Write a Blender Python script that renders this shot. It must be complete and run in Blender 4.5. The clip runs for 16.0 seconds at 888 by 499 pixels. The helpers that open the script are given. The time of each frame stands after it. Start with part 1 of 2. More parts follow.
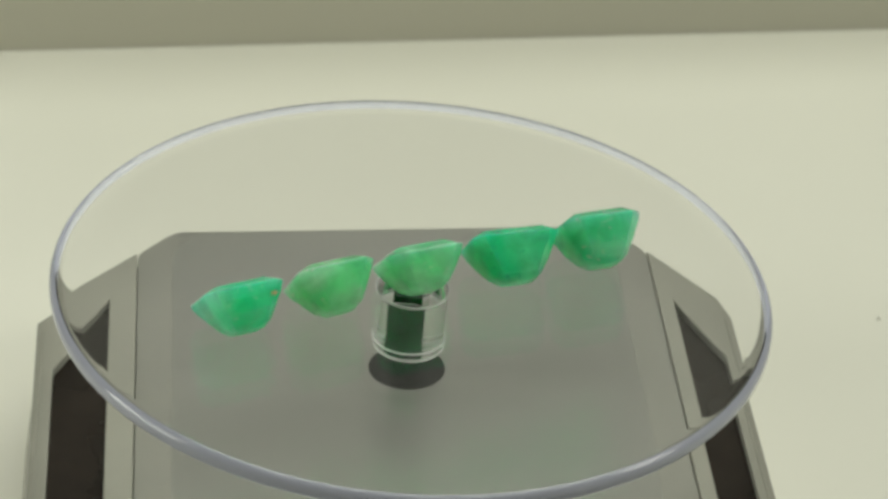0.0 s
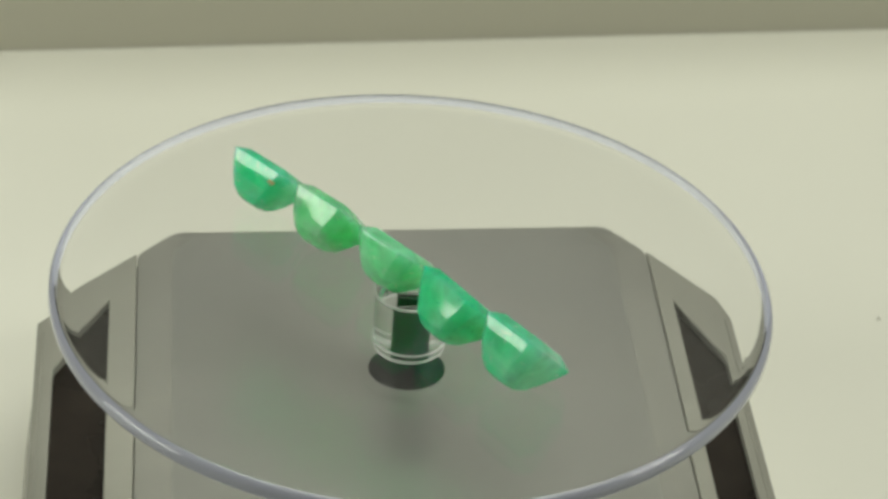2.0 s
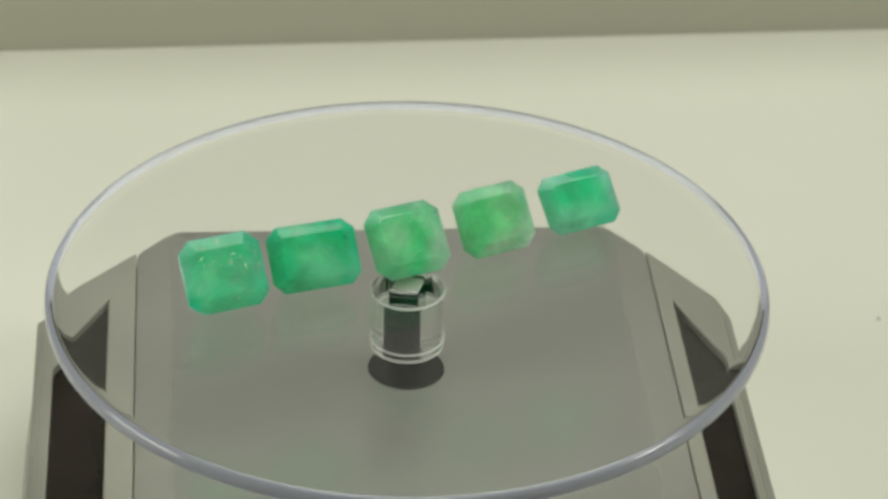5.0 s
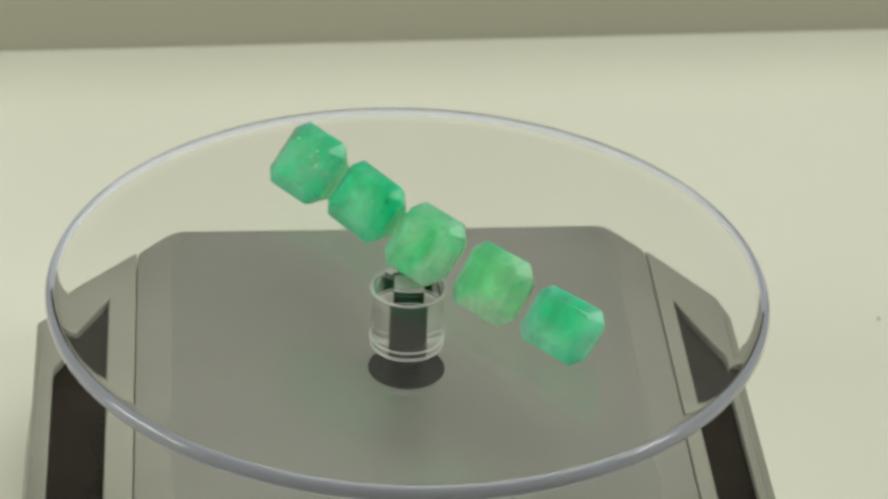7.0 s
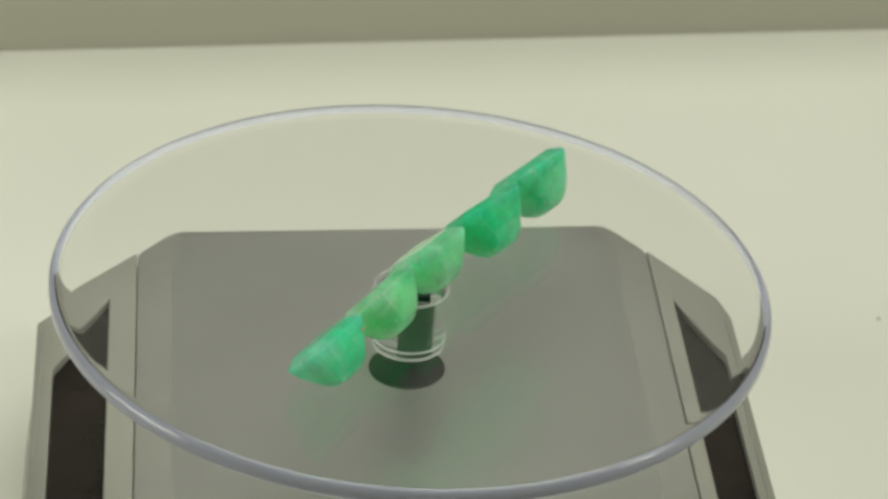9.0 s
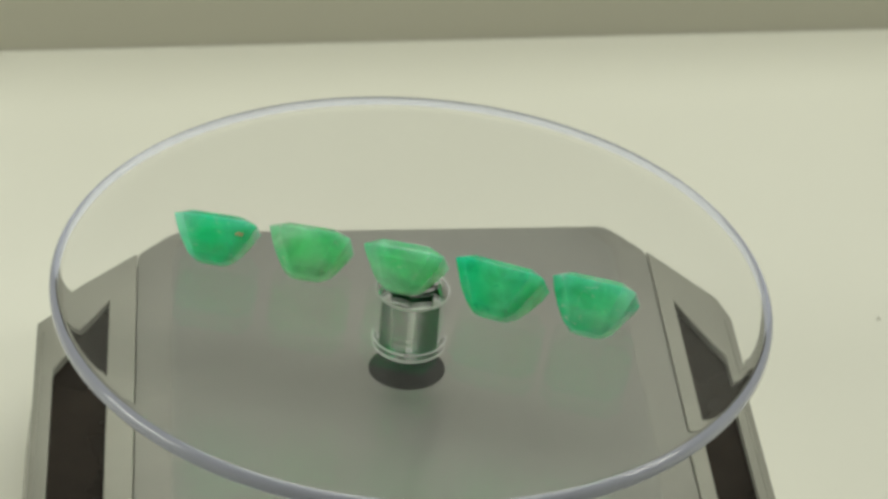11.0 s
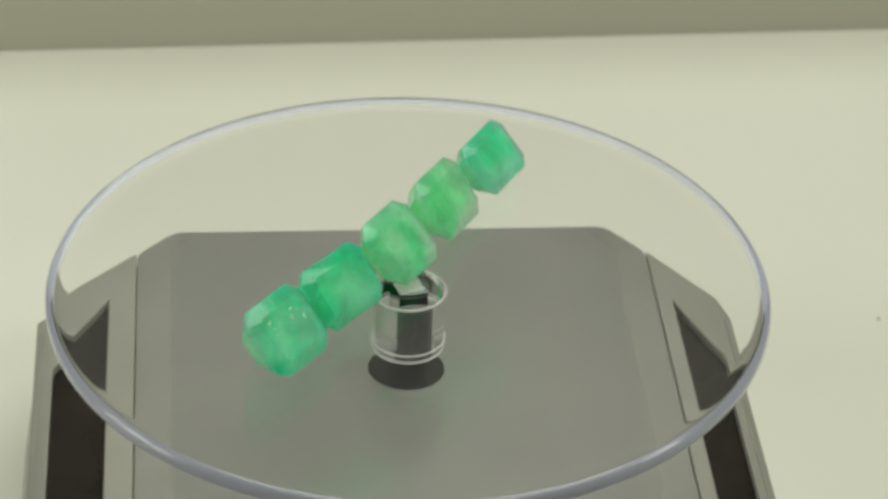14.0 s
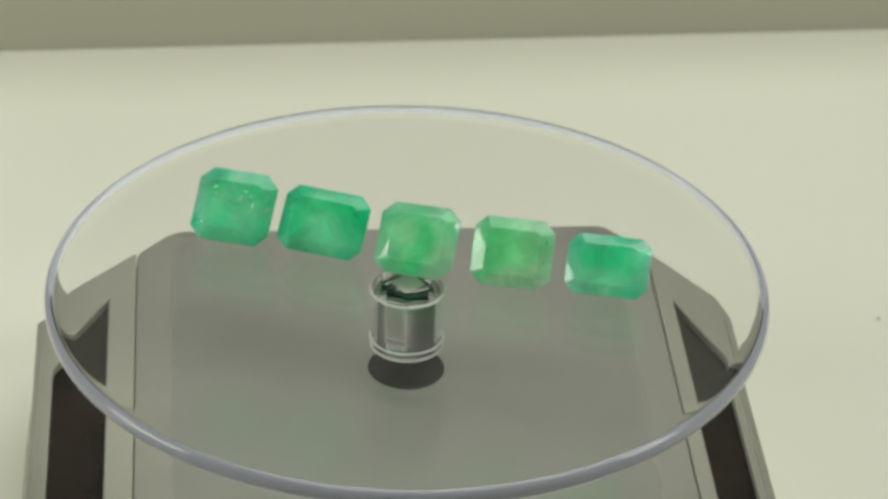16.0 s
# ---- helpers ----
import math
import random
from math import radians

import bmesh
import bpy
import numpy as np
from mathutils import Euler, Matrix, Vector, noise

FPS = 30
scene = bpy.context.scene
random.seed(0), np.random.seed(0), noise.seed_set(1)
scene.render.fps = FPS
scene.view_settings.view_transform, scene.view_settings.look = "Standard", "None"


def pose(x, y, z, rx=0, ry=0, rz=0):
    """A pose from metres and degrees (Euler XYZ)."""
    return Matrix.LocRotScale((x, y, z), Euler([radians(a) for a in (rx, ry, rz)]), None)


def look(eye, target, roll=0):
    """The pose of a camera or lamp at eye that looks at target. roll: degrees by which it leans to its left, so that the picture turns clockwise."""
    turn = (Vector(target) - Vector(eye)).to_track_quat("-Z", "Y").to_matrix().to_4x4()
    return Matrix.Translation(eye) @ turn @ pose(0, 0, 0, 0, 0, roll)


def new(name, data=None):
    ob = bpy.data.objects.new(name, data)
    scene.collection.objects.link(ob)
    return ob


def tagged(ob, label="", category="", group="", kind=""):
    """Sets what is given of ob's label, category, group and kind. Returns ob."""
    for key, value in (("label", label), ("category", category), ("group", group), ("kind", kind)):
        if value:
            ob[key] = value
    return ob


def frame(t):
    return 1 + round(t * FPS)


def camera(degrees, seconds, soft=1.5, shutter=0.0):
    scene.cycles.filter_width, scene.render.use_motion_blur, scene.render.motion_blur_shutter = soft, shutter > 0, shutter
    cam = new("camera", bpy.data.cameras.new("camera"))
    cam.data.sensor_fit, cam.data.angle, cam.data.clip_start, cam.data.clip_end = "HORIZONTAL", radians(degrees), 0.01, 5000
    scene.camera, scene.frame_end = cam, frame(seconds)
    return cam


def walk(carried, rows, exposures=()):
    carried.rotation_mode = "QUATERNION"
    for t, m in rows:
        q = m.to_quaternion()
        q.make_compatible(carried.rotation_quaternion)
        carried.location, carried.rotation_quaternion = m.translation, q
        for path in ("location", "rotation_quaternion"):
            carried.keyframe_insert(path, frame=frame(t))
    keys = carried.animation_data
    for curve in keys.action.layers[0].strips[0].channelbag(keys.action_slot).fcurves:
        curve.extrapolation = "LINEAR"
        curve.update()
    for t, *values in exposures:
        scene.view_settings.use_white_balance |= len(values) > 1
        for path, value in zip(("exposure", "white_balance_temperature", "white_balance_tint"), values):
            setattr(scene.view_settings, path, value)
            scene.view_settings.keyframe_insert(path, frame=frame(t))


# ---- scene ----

MM = 0.001
cam = camera(16.63, 16.0, soft=3.2, shutter=0.3)
cam.data.dof.use_dof, cam.data.dof.focus_distance, cam.data.dof.aperture_fstop = True, 0.415, 40.0
VIEW = look((0.00438, -0.35135, 0.23035), (0.00438, 0.00802, 0.0), 3.125)
walk(cam, [(0.0, VIEW), (16.0, VIEW)], exposures=[(0.0, 0.0), (16.0, 0.0)])

TABLE_Z = -0.0385      # the origin is the centre of the platter's upper face
PLATE_Z = -0.0168
WALL_TURN = 9.4
BASE_TURN = 5.9

# ---- light: two soft lamps at the sides, an added overhead fill, the room's pale ceiling and walls ----
world = bpy.data.worlds.new("room_air")
world.use_nodes = True
world.node_tree.nodes["Background"].inputs[0].default_value = (0.9, 0.95, 1.0, 1)
world.node_tree.nodes["Background"].inputs[1].default_value = 0.10
scene.world = world


def area_lamp(name, eye, target, sx, sy, watts, colour):
    data = bpy.data.lights.new(name, "AREA")
    data.shape, data.size, data.size_y, data.energy, data.color = "RECTANGLE", sx, sy, watts, colour
    ob = new(name, data)
    ob.matrix_world = look(eye, target)
    return ob


WARM = (0.95, 0.975, 0.86)
area_lamp("lamp_east", (0.586, -0.062, 0.415), (0, 0, 0), 0.19, 0.19, 1.15, WARM)
area_lamp("lamp_west", (-0.484, -0.112, 0.133), (0, 0, 0), 0.25, 0.20, 1.0, WARM)
# broad unseen fill, added overhead to lift the whole scene
area_lamp("fill_overhead", (0.35, 0.20, 1.72), (0.35, 0.201, 0), 1.9, 1.6, 20.3, WARM)
# light runs from edge to edge inside the platter
scene.cycles.max_bounces = scene.cycles.transmission_bounces = 28
scene.cycles.sample_clamp_indirect = 0.7


# ---- materials ----
def material(name):
    m = bpy.data.materials.new(name)
    m.use_nodes = True
    return m, m.node_tree.nodes, m.node_tree.links, m.node_tree.nodes["Principled BSDF"]


def noise_ramp(nodes, links, scale, stops, detail=3.0, coords="Object", rough=0.5, distort=0.0):
    tc = nodes.new("ShaderNodeTexCoord")
    nz = nodes.new("ShaderNodeTexNoise")
    nz.inputs["Scale"].default_value, nz.inputs["Detail"].default_value = scale, detail
    nz.inputs["Roughness"].default_value, nz.inputs["Distortion"].default_value = rough, distort
    links.new(tc.outputs[coords], nz.inputs["Vector"])
    ramp = nodes.new("ShaderNodeValToRGB")
    while len(ramp.color_ramp.elements) < len(stops):
        ramp.color_ramp.elements.new(0.5)
    for e, (p, c) in zip(ramp.color_ramp.elements, stops):
        e.position, e.color = p, (*c, 1)
    links.new(nz.outputs["Fac"], ramp.inputs["Fac"])
    return nz, ramp


def surface(name, dark, light, scale, rough, metal=0.0, bump=0.0, bump_scale=None, coat=0.0, spec=0.5, vary_by=0.15):
    """A plain opaque surface with cloudy variation and a fine relief."""
    m, nodes, links, bsdf = material(name)
    _, ramp = noise_ramp(nodes, links, scale, [(0.3, dark), (0.7, light)])
    links.new(ramp.outputs["Color"], bsdf.inputs["Base Color"])
    bsdf.inputs["Roughness"].default_value, bsdf.inputs["Metallic"].default_value = rough, metal
    bsdf.inputs["Coat Weight"].default_value, bsdf.inputs["Specular IOR Level"].default_value = coat, spec
    nz, _ = noise_ramp(nodes, links, bump_scale or scale * 12, [(0, (0, 0, 0)), (1, (1, 1, 1))])
    vary = nodes.new("ShaderNodeMapRange")
    vary.inputs["To Min"].default_value, vary.inputs["To Max"].default_value = rough * (1 - vary_by), min(1.0, rough * (1 + vary_by))
    links.new(nz.outputs["Fac"], vary.inputs["Value"])
    links.new(vary.outputs["Result"], bsdf.inputs["Roughness"])
    if bump:
        b = nodes.new("ShaderNodeBump")
        b.inputs["Strength"].default_value, b.inputs["Distance"].default_value = bump, 0.0003
        links.new(nz.outputs["Fac"], b.inputs["Height"])
        links.new(b.outputs["Normal"], bsdf.inputs["Normal"])
    return m


def clear_plastic(name, tint, rough=0.0, ior=1.49, light_mix=0.0, light_colour=(0.6, 0.62, 0.8), coat=0.0):
    m, nodes, links, bsdf = material(name)
    bsdf.inputs["Base Color"].default_value = (*tint, 1)
    bsdf.inputs["Transmission Weight"].default_value = 1.0
    bsdf.inputs["IOR"].default_value = ior
    bsdf.inputs["Coat Weight"].default_value, bsdf.inputs["Coat Roughness"].default_value = coat, 0.1
    nz, ramp = noise_ramp(nodes, links, 260.0, [(0.35, (rough,) * 3), (0.75, (rough + 0.03,) * 3)])
    links.new(ramp.outputs["Color"], bsdf.inputs["Roughness"])
    # opaque colour mixed into clear plastic, painting the light its edges carry
    if light_mix:
        cloudy = nodes.new("ShaderNodeBsdfPrincipled")
        cloudy.inputs["Base Color"].default_value = (*light_colour, 1)
        cloudy.inputs["Roughness"].default_value = 0.16
        cloudy.inputs["Specular IOR Level"].default_value = 0.45
        mix = nodes.new("ShaderNodeMixShader")
        mix.inputs[0].default_value = light_mix
        links.new(bsdf.outputs[0], mix.inputs[1])
        links.new(cloudy.outputs[0], mix.inputs[2])
        links.new(mix.outputs[0], nodes["Material Output"].inputs["Surface"])
    return m


def emerald(name, deep, pale, fleck, seed, milk=0.5):
    """Cloudy green beryl: clear green glass mixed with a milky body, drifting in tone, with specks inside."""
    m, nodes, links, bsdf = material(name)
    tc = nodes.new("ShaderNodeTexCoord")
    shift = nodes.new("ShaderNodeMapping")
    shift.inputs["Location"].default_value = (seed * 3.1, seed * 1.7, seed * 0.9)
    links.new(tc.outputs["Object"], shift.inputs["Vector"])

    def cloud(scale, detail, stops, distort=0.6):
        nz = nodes.new("ShaderNodeTexNoise")
        nz.inputs["Scale"].default_value, nz.inputs["Detail"].default_value = scale, detail
        nz.inputs["Distortion"].default_value = distort
        links.new(shift.outputs["Vector"], nz.inputs["Vector"])
        ramp = nodes.new("ShaderNodeValToRGB")
        for e, (p, c) in zip(ramp.color_ramp.elements, stops):
            e.position, e.color = p, (*c, 1)
        links.new(nz.outputs["Fac"], ramp.inputs["Fac"])
        return ramp

    body = cloud(120.0, 1.5, [(0.33, deep), (0.66, pale)])
    specks = cloud(520.0, 3.0, [(0.62, (0, 0, 0)), (0.74, (1, 1, 1))], 1.5)
    tone = nodes.new("ShaderNodeMixRGB")
    tone.inputs["Color2"].default_value = (*fleck, 1)
    links.new(specks.outputs["Color"], tone.inputs["Fac"])
    links.new(body.outputs["Color"], tone.inputs["Color1"])
    links.new(tone.outputs["Color"], bsdf.inputs["Base Color"])
    bsdf.inputs["Transmission Weight"].default_value = 1.0
    bsdf.inputs["IOR"].default_value = 1.57
    bsdf.inputs["Roughness"].default_value = 0.15
    bsdf.inputs["Coat Weight"].default_value = 0.45
    bsdf.inputs["Coat Roughness"].default_value = 0.02
    bsdf.inputs["Coat IOR"].default_value = 1.57
    milky = nodes.new("ShaderNodeBsdfPrincipled")
    links.new(tone.outputs["Color"], milky.inputs["Base Color"])
    milky.inputs["Subsurface Weight"].default_value = 1.0
    milky.inputs["Subsurface Radius"].default_value = (0.5, 1.0, 0.7)
    milky.inputs["Subsurface Scale"].default_value = 0.010
    milky.inputs["Roughness"].default_value = 0.04
    milky.inputs["IOR"].default_value = 1.57
    mix = nodes.new("ShaderNodeMixShader")
    veil = cloud(240.0, 3.0, [(0.3, (milk - 0.15,) * 3), (0.75, (milk + 0.2,) * 3)])
    links.new(veil.outputs["Color"], mix.inputs[0])
    links.new(bsdf.outputs[0], mix.inputs[1])
    links.new(milky.outputs[0], mix.inputs[2])
    links.new(mix.outputs[0], nodes["Material Output"].inputs["Surface"])
    return m


M_TABLE = surface("white_laminate", (0.765, 0.755, 0.67), (0.805, 0.795, 0.71), 9.0, 0.55, bump=0.04, bump_scale=900)
M_WALL = surface("beige_wall", (0.49, 0.475, 0.39), (0.52, 0.505, 0.42), 6.0, 0.8, bump=0.1, bump_scale=500)
M_ROOM = surface("room_paint", (0.42, 0.42, 0.40), (0.47, 0.47, 0.44), 2.0, 0.9)
M_SILVER = surface("silver_plate", (0.35, 0.348, 0.32), (0.38, 0.378, 0.347), 40.0, 0.28, metal=0.68, bump_scale=300, vary_by=0.0)
M_SHELL = surface("grey_shell", (0.25, 0.245, 0.21), (0.28, 0.275, 0.235), 60.0, 0.42, metal=0.15, bump=0.05, bump_scale=2400)
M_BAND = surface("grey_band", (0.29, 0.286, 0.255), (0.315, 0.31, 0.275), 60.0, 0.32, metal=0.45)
M_CELL = surface("solar_cell", (0.012, 0.009, 0.007), (0.022, 0.017, 0.013), 90.0, 0.25, spec=0.2, vary_by=0.0)
M_BLACK = surface("black_plastic", (0.004, 0.004, 0.0045), (0.008, 0.008, 0.009), 200.0, 0.12, spec=0.22)
M_ACRYLIC = clear_plastic("clear_acrylic", (1.0, 1.0, 1.0))
# bluish diffuse mix stands in for light piped through the clear edge
M_EDGE = clear_plastic("edge_piped_light", (0.88, 0.91, 1.0), 0.02, light_mix=0.46, light_colour=(0.67, 0.69, 0.83), coat=0.5)
# whitish mix paints the bright lines where hub edges catch light
M_GLINT = clear_plastic("hub_glint", (0.98, 0.98, 0.98), 0.12, light_mix=0.55, light_colour=(0.92, 0.92, 0.90))
M_BORE_LIGHT = surface("pale_bore_block", (0.52, 0.52, 0.49), (0.60, 0.60, 0.57), 300.0, 0.4)
M_TAN = surface("tan_inclusion", (0.42, 0.30, 0.12), (0.50, 0.40, 0.20), 900.0, 0.4)
M_CHIP = surface("pale_chip", (0.45, 0.78, 0.58), (0.70, 0.92, 0.78), 1200.0, 0.35)
M_DARK = surface("dark_inclusion", (0.06, 0.48, 0.27), (0.11, 0.58, 0.34), 1500.0, 0.3)
M_DUST = surface("grey_inclusion", (0.12, 0.46, 0.30), (0.24, 0.58, 0.40), 1500.0, 0.5)
M_SPECK = surface("grey_speck", (0.42, 0.41, 0.36), (0.48, 0.47, 0.40), 400.0, 0.8)


# ---- building ----
def mesh_of(name, bm, mat, smooth=False, sharp=35.0):
    bmesh.ops.recalc_face_normals(bm, faces=bm.faces)
    data = bpy.data.meshes.new(name)
    bm.to_mesh(data)
    bm.free()
    for m in (mat if isinstance(mat, (list, tuple)) else [mat]):
        data.materials.append(m)
    if smooth:
        data.polygons.foreach_set("use_smooth", [True] * len(data.polygons))
        data.set_sharp_from_angle(angle=radians(sharp))
        for poly in data.polygons:
            if abs(poly.normal.z) > 0.9999:
                poly.use_smooth = False
    return data


def part(name, bm, mat, parent, label="", smooth=False, sharp=35.0):
    ob = new(name, mesh_of(name, bm, mat, smooth, sharp))
    ob.parent = parent
    return tagged(ob, label)


def soften(ob, width, segments=3):
    b = ob.modifiers.new("soft_edges", "BEVEL")
    b.width, b.segments, b.limit_method, b.angle_limit = width, segments, "ANGLE", radians(25)
    ob.data.polygons.foreach_set("use_smooth", [True] * len(ob.data.polygons))
    w = ob.modifiers.new("normals", "WEIGHTED_NORMAL")
    w.keep_sharp = True
    return ob


def box(bm, x0, x1, y0, y1, z0, z1):
    v = [bm.verts.new((x, y, z)) for z in (z0, z1) for x, y in ((x0, y0), (x1, y0), (x1, y1), (x0, y1))]
    for q in ((0, 3, 2, 1), (4, 5, 6, 7), (0, 1, 5, 4), (1, 2, 6, 5), (2, 3, 7, 6), (3, 0, 4, 7)):
        bm.faces.new([v[i] for i in q])


def lathe(bm, profile, steps, cap=True, mats=None):
    """Rings round z from (radius, height) pairs; the first and last ring are capped."""
    rings = [[bm.verts.new((r * math.cos(2 * math.pi * i / steps), r * math.sin(2 * math.pi * i / steps), z)) for i in range(steps)] for r, z in profile]
    for k in range(len(rings) - 1):
        a, b = rings[k], rings[k + 1]
        for i in range(steps):
            f = bm.faces.new((a[i], a[(i + 1) % steps], b[(i + 1) % steps], b[i]))
            if mats:
                f.material_index = mats[k]
    if cap:
        bm.faces.new(rings[0][::-1])
        bm.faces.new(rings[-1])
    return rings


def prism(bm, lower, upper):
    """A solid between two outlines of equal length, each a list of (x, y, z)."""
    a, b = [bm.verts.new(p) for p in lower], [bm.verts.new(p) for p in upper]
    n = len(a)
    bm.faces.new(a[::-1])
    bm.faces.new(b)
    for i in range(n):
        bm.faces.new((a[i], a[(i + 1) % n], b[(i + 1) % n], b[i]))


def rounded(points, radius, steps=5):
    """An outline of (x, y) with its corners rounded."""
    out = []
    n = len(points)
    for i in range(n):
        p, a, b = Vector(points[i]), Vector(points[i - 1]), Vector(points[(i + 1) % n])
        r = min(radius, (a - p).length * 0.45, (b - p).length * 0.45)
        s, e = p + (a - p).normalized() * r, p + (b - p).normalized() * r
        for k in range(steps + 1):
            u = k / steps
            out.append(tuple(s * (1 - u) ** 2 + p * 2 * u * (1 - u) + e * u * u))
    return out


# ---- the setting ----
def setting():
    turn = pose(0, 0, 0, 0, 0, WALL_TURN)
    far, r = 0.1365, 0.3 * MM
    # the table surface turns up in a small cove where it meets the board
    profile = [(-0.75, TABLE_Z - 0.03), (-0.75, TABLE_Z)]
    profile += [(far - r + r * math.sin(a), TABLE_Z + r * (1 - math.cos(a))) for a in (k * math.pi / 16 for k in range(9))]
    profile += [(far, TABLE_Z - 0.03)]
    bm = bmesh.new()
    prism(bm, [(-0.9, y, z) for y, z in profile], [(0.9, y, z) for y, z in profile])
    ob = tagged(new("table_top", mesh_of("table_top", bm, M_TABLE, True, 40)), "smooth cream-white table surface under the turntable", "table", kind="structure")
    ob.matrix_world = turn
    bm = bmesh.new()
    box(bm, -0.9, 0.9, far + 0.2 * MM, far + 0.018, TABLE_Z - 0.03, TABLE_Z + 0.045)
    ob = tagged(new("wall_north", mesh_of("wall_north", bm, M_WALL)), "low plain grey-beige upstand behind the table", "wall", kind="structure")
    ob.matrix_world = turn
    # unseen room surfaces, added to close the place and bounce its light
    for name, (x0, x1, y0, y1, z0, z1) in (
            ("wall_east", (1.5, 1.56, -1.8, 1.2, -0.8, 1.8)), ("wall_west", (-1.56, -1.5, -1.8, 1.2, -0.8, 1.8)),
            ("wall_south", (-1.56, 1.56, -1.86, -1.8, -0.8, 1.8)), ("wall_far", (-1.56, 1.56, 1.2, 1.26, -0.8, 1.8)),
            ("ceiling", (-1.56, 1.56, -1.86, 1.26, 1.8, 1.86)), ("floor", (-1.56, 1.56, -1.86, 1.26, -0.86, -0.8))):
        bm = bmesh.new()
        box(bm, x0, x1, y0, y1, z0, z1)
        ob = tagged(new(name, mesh_of(name, bm, M_ROOM)), "unseen plain dull painted room surface added to close the place", name.split("_")[0], kind="structure")
        ob.matrix_world = turn


# ---- the turntable ----
MID = -17 * MM


def mirrored(pts):
    """A half outline from the back, closed by its mirror image at the front."""
    return pts + [(x, 2 * MID - y) for x, y in pts[::-1]]


def build_base():
    base = tagged(new("solar_turntable"), "silver-grey solar display turntable with clear acrylic platter on the table", "display turntable")
    base.matrix_world = pose(0, 0, TABLE_Z, 0, 0, BASE_TURN)
    up = -TABLE_Z
    top, floor = PLATE_Z + up, PLATE_Z + up - 1.6 * MM
    # drafted lower body
    lower = [(-54.4, 14.8), (-47.5, 23.6), (-33.0, 38.0), (33.0, 38.0), (48.6, 18.4), (50.5, 13.5)]
    upper = [(-51.9, 14.2), (-46.0, 21.5), (-32.4, 35.8), (32.4, 37.3), (46.6, 17.8), (48.0, 13.0)]

    def full(h):
        pts = [(x * MM, y * MM) for x, y in h]
        return rounded(pts + [(x, 2 * MID - y) for x, y in pts[::-1]], 3 * MM)

    bm = bmesh.new()
    prism(bm, [(x, y, 0.0) for x, y in full(lower)], [(x, y, floor - 0.2 * MM) for x, y in full(upper)])
    soften(part("lower_body", bm, M_SHELL, base, "grey plastic housing with sloping sides"), 0.5 * MM)
    # centre plate, its middle a shade lower behind a soft ramp
    bm = bmesh.new()
    pts = [(-38.0, 30.2), (-33.6, 35.1), (-32.0, 36.2), (32.0, 37.8), (33.4, 36.8), (38.0, 30.8)]
    rim = rounded([(x * MM, y * MM) for x, y in pts] + [(x * MM, 2 * MID - y * MM) for x, y in pts[::-1]], 1.6 * MM, 4)
    cx, cy = 0.0, MID
    rings = []
    for inset, z in ((0.0, floor), (0.0, top - 0.42 * MM), (0.1 * MM, top - 0.34 * MM), (4.4 * MM, top - 0.08 * MM), (5.0 * MM, top - 0.03 * MM), (5.8 * MM, top)):
        rings.append([bm.verts.new((cx + (x - cx) * (1 - inset / (37.7 * MM)), cy + (y - cy) * (1 - 0.12 * inset / (53 * MM)), z)) for x, y in rim])
    n = len(rim)
    for a, b in zip(rings, rings[1:]):
        for i in range(n):
            bm.faces.new((a[i], a[(i + 1) % n], b[(i + 1) % n], b[i]))
    bm.faces.new(rings[-1])
    bm.faces.new(rings[0][::-1])
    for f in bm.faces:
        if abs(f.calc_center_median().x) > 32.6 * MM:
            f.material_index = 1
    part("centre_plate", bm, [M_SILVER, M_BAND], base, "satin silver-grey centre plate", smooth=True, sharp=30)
    # the two wings, each a frame round a sunk solar panel
    WINGS = (([(-38.12, 30.1), (-46.0, 21.7), (-52.2, 14.2)], [(-42.0, 17.6), (-46.5, 9.0), (-49.6, 2.6)], 1),
             ([(38.12, 30.5), (46.8, 17.8), (48.2, 12.6)], [(40.4, 17.0), (43.6, 8.4), (46.0, 2.4)], -1))
    for outer, inner, side in WINGS:
        outer, inner = (mirrored([(x * MM, y * MM) for x, y in pts]) for pts in (outer, inner))
        bm = bmesh.new()
        loops = [[bm.verts.new((x, y, z)) for x, y in pts] for pts, z in ((outer, floor), (outer, top), (inner, top), (inner, floor))]
        n = len(outer)
        for a, b in ((0, 1), (1, 2), (2, 3), (3, 0)):
            for i in range(n):
                bm.faces.new((loops[a][i], loops[a][(i + 1) % n], loops[b][(i + 1) % n], loops[b][i]))
        wing = soften(part("wing_frame", bm, M_SHELL, base, "grey plastic frame round a solar panel"), 0.25 * MM, 3)
        bm = bmesh.new()
        prism(bm, [(x, y, floor - 0.1 * MM) for x, y in inner], [(x, y, floor + 0.3 * MM) for x, y in inner])
        part("solar_panel", bm, M_CELL, wing, "near-black glossy solar panel")
        # raised bead along the outer lip
        bm = bmesh.new()
        x, y = outer[2][0] + 0.8 * side * MM, 12.0 * MM
        box(bm, x - 0.25 * MM, x + 0.25 * MM, 2 * MID - y, y, top - 0.1 * MM, top + 0.2 * MM)
        soften(part("bead", bm, M_SHELL, wing), 0.2 * MM)
    # black socket of the drive
    bm = bmesh.new()
    z = top
    lathe(bm, [(5.4 * MM, z - 1.2 * MM), (5.4 * MM, z + 0.12 * MM), (5.2 * MM, z + 0.3 * MM), (4.6 * MM, z + 0.34 * MM), (3.9 * MM, z + 0.22 * MM), (2.9 * MM, z + 0.18 * MM)], 64)
    part("drive_socket", bm, M_BLACK, base, "black plastic socket in the plate", smooth=True)
    # low collar pressed up round the socket
    bm = bmesh.new()
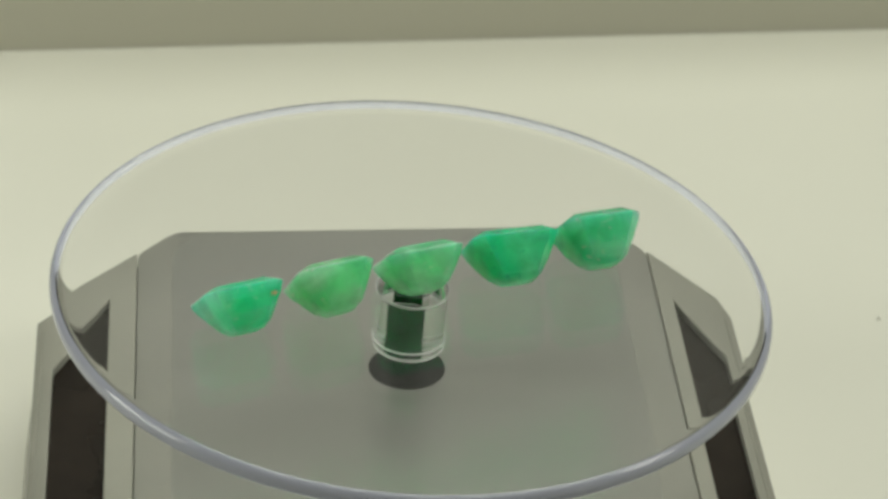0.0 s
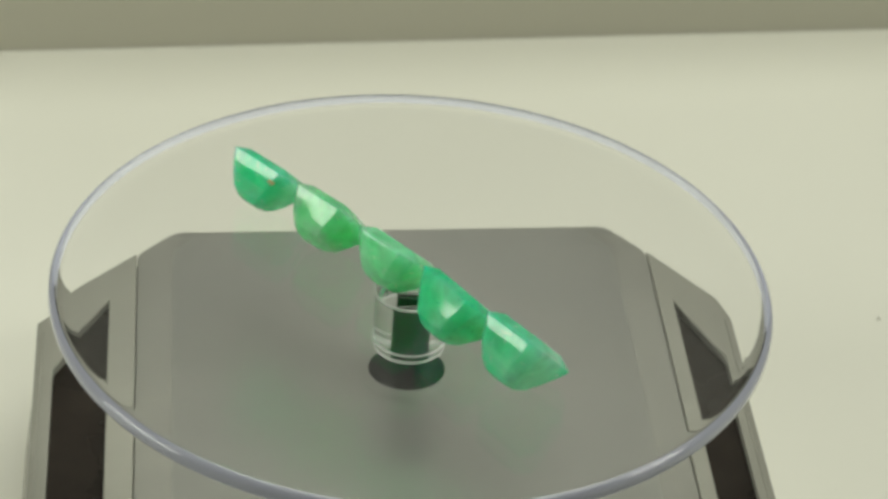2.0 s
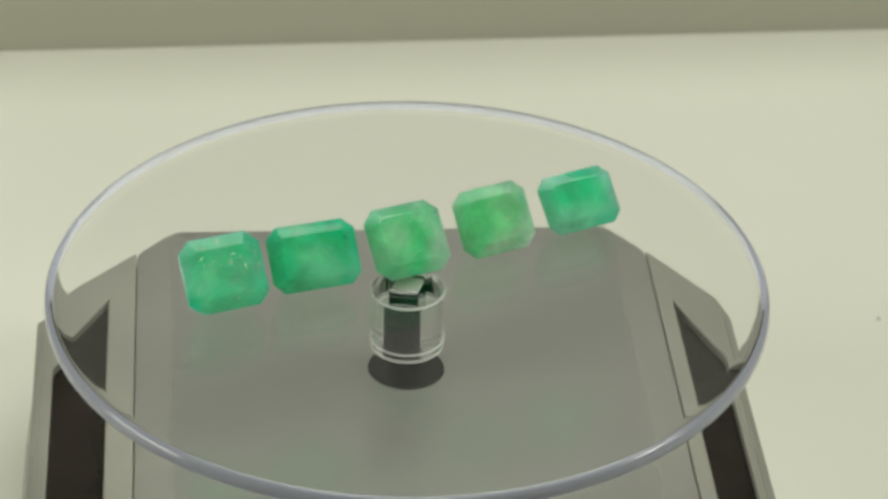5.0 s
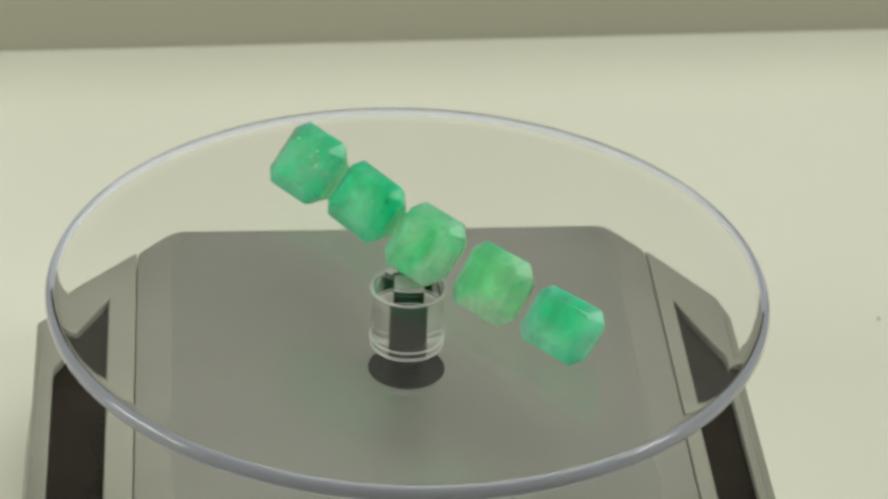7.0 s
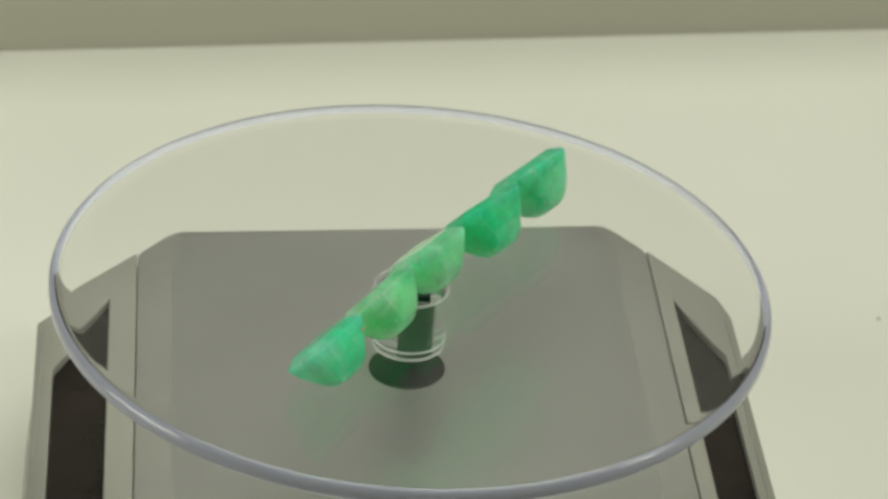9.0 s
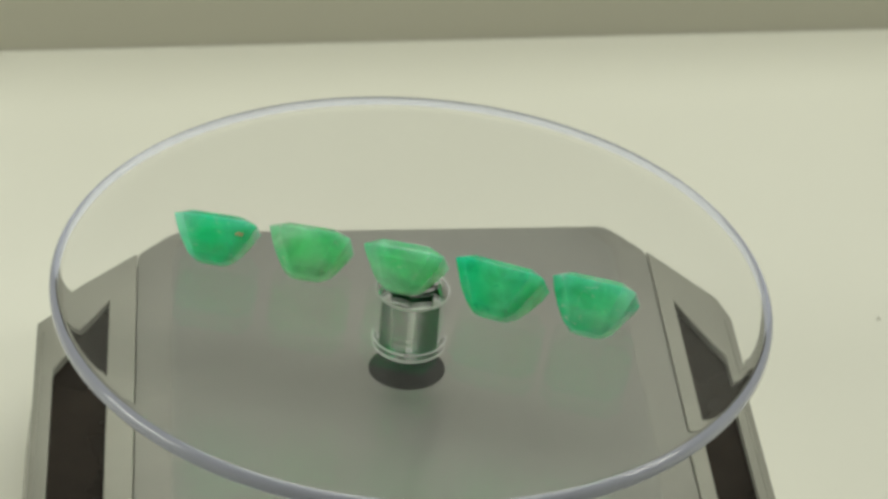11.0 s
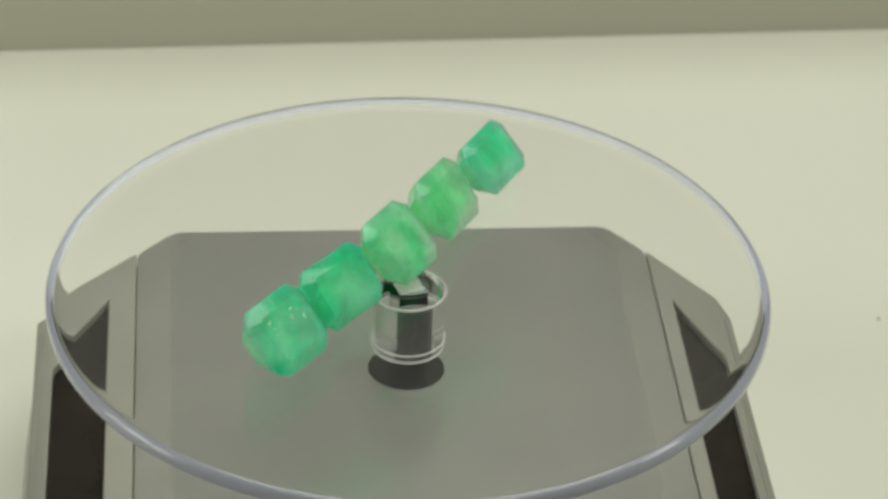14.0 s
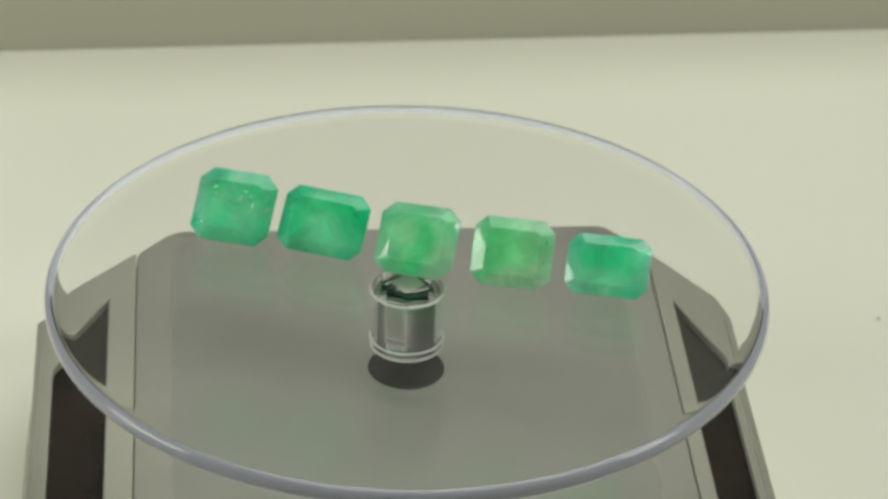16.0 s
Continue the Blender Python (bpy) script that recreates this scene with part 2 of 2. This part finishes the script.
    lathe(bm, [(5.42 * MM, z - 0.5 * MM), (5.42 * MM, z + 0.16 * MM), (5.7 * MM, z + 0.16 * MM), (6.3 * MM, z + 0.08 * MM), (7.0 * MM, z + 0.01 * MM), (7.0 * MM, z - 0.5 * MM)], 64, cap=False)
    part("collar", bm, M_SILVER, base, smooth=True, sharp=60)
    return base


R, TH = 50 * MM, 3.2 * MM
HUB_R, HUB_LOW, BORE = 5.1 * MM, -12.3 * MM, 4.2 * MM


def build_platter(base):
    """Platter and hub are one clear moulding; the hub has a square bore for the shaft."""
    steps, h, turn = 256, BORE / 2, radians(-37)
    bm = bmesh.new()
    e, low, bore_top = 1.1 * MM, HUB_LOW, -1.0 * MM

    def ring(r, z):
        return [bm.verts.new((r * math.cos(2 * math.pi * i / steps + turn), r * math.sin(2 * math.pi * i / steps + turn), z)) for i in range(steps)]

    def bore(z):
        out = []
        for i in range(steps):
            a = 2 * math.pi * i / steps
            c, s = math.cos(a), math.sin(a)
            k = h / max(abs(c), abs(s))
            x, y = c * k, s * k
            out.append(bm.verts.new((x * math.cos(turn) - y * math.sin(turn), x * math.sin(turn) + y * math.cos(turn), z)))
        return out

    prof = [(R - 2.2 * MM, 0.0, 0)]
    for k in range(8):
        a = radians(90 - 90 * k / 7)
        prof.append((R - e + e * math.cos(a), -e + e * math.sin(a), 1 if k > 0 else 0))
    for k in range(13):     # the underside rounds up in a wide, low curve
        a = radians(-90 * k / 12)
        r = R - 3.0 * MM + 3.0 * MM * math.cos(a)
        prof.append((r, -TH + 1.7 * MM + 1.7 * MM * math.sin(a), 1 if r > R - 0.9 * MM else 0))
    # mark 2 gives the hub's upper and lower edges the painted glint
    prof += [(R - 3.6 * MM, -TH, 0), (HUB_R + 0.16 * MM, -TH, 2), (HUB_R + 0.06 * MM, -TH - 0.10 * MM, 2), (HUB_R + 0.02 * MM, -TH - 0.40 * MM, 0), (HUB_R, low + 0.45 * MM, 2), (HUB_R - 0.10 * MM, low + 0.15 * MM, 2), (HUB_R - 0.3 * MM, low, 0)]
    loops = [ring(r, z) for r, z, _ in prof] + [bore(low), bore(bore_top)]
    marks = [m for _, _, m in prof] + [0]
    for k, (a, b) in enumerate(zip(loops, loops[1:])):
        for i in range(steps):
            bm.faces.new((a[i], a[(i + 1) % steps], b[(i + 1) % steps], b[i])).material_index = marks[k]
    bm.faces.new(loops[-1])
    bm.faces.new(loops[0][::-1])
    disc = part("platter", bm, [M_ACRYLIC, M_EDGE, M_GLINT], base, "clear round acrylic platter with hub and bluish edge", smooth=True, sharp=35)
    disc.visible_shadow = False
    # fine white rings round the hub, painted glints of its edges
    for r, z in ((HUB_R + 0.05 * MM, -TH - 0.12 * MM), (HUB_R + 0.03 * MM, low + 1.3 * MM), (HUB_R - 0.12 * MM, low + 0.02 * MM)):
        bm = bmesh.new()
        w = 0.15 * MM
        lathe(bm, [(r + w * math.cos(a), z + w * math.sin(a)) for a in (k * math.pi / 4 for k in range(9))], 96, cap=False)
        bmesh.ops.remove_doubles(bm, verts=bm.verts, dist=1e-8)
        part("glint_ring", bm, M_GLINT, disc, "white ring painting the glint of a hub edge", smooth=True, sharp=180)
    # black square shaft in the bore
    bm = bmesh.new()
    g = h - 0.15 * MM
    corners = [(x * math.cos(turn) - y * math.sin(turn), x * math.sin(turn) + y * math.cos(turn)) for x, y in ((g, g), (-g, g), (-g, -g), (g, -g))]
    prism(bm, [(x, y, PLATE_Z - 0.2 * MM) for x, y in corners], [(x, y, bore_top - 0.9 * MM) for x, y in corners])
    soften(part("drive_shaft", bm, M_BLACK, disc, "black square drive shaft"), 0.2 * MM, 2)
    # pale block added on the shaft to lighten the view down the bore
    bm = bmesh.new()
    prism(bm, [(x * 0.96, y * 0.96, bore_top - 0.9 * MM) for x, y in corners], [(x * 0.92, y * 0.92, bore_top - 0.3 * MM) for x, y in corners])
    part("bore_light_block", bm, M_BORE_LIGHT, disc, "pale block added on the drive shaft to lighten the bore")
    return disc


# ---- the five stones ----
STONES = [  # place on the platter, turn, tilt of the table, length, width, depth
    (-26.90, -3.75, 0.0945, 0.807, 11.50, 8.50, 5.67),
    (-13.59, -3.02, 0.0872, 0.905, 11.27, 9.63, 5.66),
    (-0.26, -2.10, 0.0425, 0.773, 11.13, 10.31, 5.29),
    (13.33, -2.30, -0.0702, 0.855, 12.54, 9.26, 6.31),
    (26.32, -2.03, -0.0149, 0.826, 11.54, 10.41, 6.39)]
LOOKS = [
    ("bright teal-green emerald with a tan inclusion", (0.03, 0.94, 0.40), (0.29, 0.995, 0.56), (0.30, 0.98, 0.58), 0.64),
    ("pale yellowish-green cloudy emerald", (0.18, 0.97, 0.36), (0.52, 0.997, 0.56), (0.60, 0.99, 0.58), 0.68),
    ("light green cloudy square emerald", (0.09, 0.96, 0.34), (0.40, 0.995, 0.52), (0.48, 0.99, 0.54), 0.68),
    ("deep teal-green oblong emerald", (0.02, 0.84, 0.37), (0.22, 0.985, 0.51), (0.01, 0.55, 0.29), 0.58),
    ("teal-green emerald with whitish chips", (0.03, 0.88, 0.39), (0.29, 0.985, 0.56), (0.55, 0.99, 0.70), 0.58)]


def stone_mesh(length, width, depth, seed, mat, table=0.64):
    """A step-cut stone: table, two crown steps, girdle, three pavilion steps and a short keel; slightly uneven, as cut by hand."""
    rnd = random.Random(seed)
    m = min(length, width)
    bm = bmesh.new()

    def octagon(l, w, c, z, sway=0.0):
        l, w = l / 2, w / 2
        pts = ((l - c, w), (l, w - c), (l, -w + c), (l - c, -w), (-l + c, -w), (-l, -w + c), (-l, w - c), (-l + c, w))
        return [bm.verts.new((x + rnd.uniform(-sway, sway), y + rnd.uniform(-sway, sway), z)) for x, y in pts]

    c, j = 0.165 * m, 0.014 * m
    rows = [octagon(length * table, width * 0.64, c * 0.3, 0.1134 * m, j * 0.5),
            octagon(length * 0.985, width * 0.985, c, 0.018 * m, j * 0.5),
            octagon(length, width, c, 0.0, j * 0.4),
            octagon(length * 0.985, width * 0.985, c, -0.03 * m, j * 0.5),
            octagon(length * 0.89, width * 0.89, c * 0.95, -0.27 * depth, j * 0.8),
            octagon(length * 0.74, width * 0.74, c * 0.85, -0.55 * depth, j),
            octagon(length * 0.56, width * 0.54, c * 0.65, -0.82 * depth, j),
            octagon(length * 0.38, width * 0.32, c * 0.40, -0.96 * depth, j * 0.6),
            octagon(length * 0.20, width * 0.13, c * 0.1, -depth)]
    low = set(v for row in rows[4:] for v in row)
    for a, b in zip(rows, rows[1:]):
        for i in range(8):
            bm.faces.new((a[i], a[(i + 1) % 8], b[(i + 1) % 8], b[i]))
    bm.faces.new(rows[0])
    bm.faces.new(rows[-1][::-1])
    # worn facet edges below the girdle, crisp ones above
    bmesh.ops.bevel(bm, geom=[e for e in bm.edges if e.verts[0] in low and e.verts[1] in low], offset=0.030 * m, segments=2, profile=0.5, affect="EDGES", clamp_overlap=True)
    bmesh.ops.bevel(bm, geom=[e for e in bm.edges if min(v.co.z for v in e.verts) > -0.04 * m], offset=0.007 * m, segments=1, affect="EDGES", clamp_overlap=True)
    return mesh_of("emerald", bm, mat, smooth=True, sharp=20.0)


def build_stones():
    out = []
    for i, ((x, y, yaw, tilt, l, w, d), (label, deep, pale, fleck, milk)) in enumerate(zip(STONES, LOOKS)):
        mat = emerald("emerald_body", deep, pale, fleck, i + 1, milk)
        data = stone_mesh(l * MM, w * MM, d * MM, 11 + i, mat, 0.71 if i == 3 else 0.64)
        turn = Matrix.Rotation(yaw, 4, "Z") @ Matrix.Rotation(-tilt, 4, "X")
        low = min((turn @ v.co).z for v in data.vertices)
        ob = tagged(new("emerald", data), label + " resting tilted on the platter", "gemstone", "emeralds in a row on the platter")
        spots = {0: [((3.7, -3.45, -1.6), (0.6, 0.5, 0.5), M_TAN, "small tan inclusion")],
                 1: [((-4.5, -1.9, 0.62), (0.35, 0.7, 0.12), M_DARK, "dark green inclusion"), ((-4.4, 0.9, 0.66), (0.3, 0.5, 0.1), M_DARK, "dark green inclusion")],
                 3: [((-2.4, -0.6, 0.95), (1.1, 0.35, 0.13), M_DARK, "dark inclusion")],
                 4: [((-2.3, -1.3, 1.13), (1.1, 0.5, 0.10), M_DARK, "dark inclusion"), ((-0.6, -0.4, 1.13), (1.0, 0.6, 0.09), M_DARK, "dark inclusion"),
                     ((2.9, -2.3, 1.13), (0.45, 0.40, 0.09), M_CHIP, "whitish chip"), ((-2.9, -0.3, 1.12), (0.22, 1.0, 0.09), M_CHIP, "whitish chip"), ((-1.5, -2.2, 1.13), (0.6, 0.2, 0.08), M_CHIP, "whitish chip")]}
        if i == 4:      # a cloud of grey dust and a sprinkle of bright chips under the table
            rnd = random.Random(5)
            for k in range(16):
                spots[4].append(((rnd.uniform(-3.0, 2.6), rnd.gauss(-0.9, 0.5), 1.13), (rnd.uniform(0.15, 0.5), rnd.uniform(0.1, 0.25), 0.08), M_DUST, "grey dust inclusion"))
            for k in range(9):
                spots[4].append(((rnd.gauss(2.3, 0.5), rnd.gauss(-1.5, 0.5), 1.14), (rnd.uniform(0.08, 0.2), rnd.uniform(0.08, 0.2), 0.08), M_CHIP, "whitish chip"))
        for at, size, mat_spot, word in spots.get(i, []):
            spot = bmesh.new()
            bmesh.ops.create_icosphere(spot, subdivisions=2, radius=1.0)
            for v in spot.verts:
                v.co *= 0.8 + 0.5 * noise.noise(v.co * 1.7 + Vector(at))
                v.co = Vector((v.co.x * size[0], v.co.y * size[1], v.co.z * size[2])) * MM
            part("inclusion", spot, mat_spot, ob, word, smooth=True, sharp=180).location = Vector(at) * MM
        out.append((ob, Matrix.Translation((x * MM, y * MM, 0.02 * MM - low)) @ turn))
    return out


def build_speck():
    bm = bmesh.new()
    bmesh.ops.create_icosphere(bm, subdivisions=2, radius=0.45 * MM)
    for v in bm.verts:
        v.co *= 0.8 + 0.5 * noise.noise(v.co * 2500)
        v.co.z *= 0.3
    ob = tagged(new("crumb", mesh_of("crumb", bm, M_SPECK, True)), "tiny grey crumb lying on the white table", "crumb")
    ob.location = (0.0745, 0.0545, TABLE_Z + 0.1 * MM)


setting()
base = build_base()
platter = build_platter(base)
stones = build_stones()
build_speck()

# ---- the turning: clockwise from above, the platter a little out of true ----
START, SPEED = 0.4169, 0.6302       # radians, radians a second
TILT = Vector((0.02775, -0.00846, 1.0)).normalized()
LEAN = Vector((0, 0, 1)).rotation_difference(TILT).to_matrix().to_4x4()


def motions():
    times = [k * 0.25 for k in range(65)]
    inside = base.matrix_world.inverted()
    spin = [(t, Matrix.Rotation(START - SPEED * t, 4, "Z")) for t in times]
    walk(platter, [(t, inside @ m @ LEAN @ Matrix.Translation((0.41 * MM, 0, 0))) for t, m in spin])
    for ob, rest in stones:
        walk(ob, [(t, m @ LEAN @ rest) for t, m in spin])


motions()
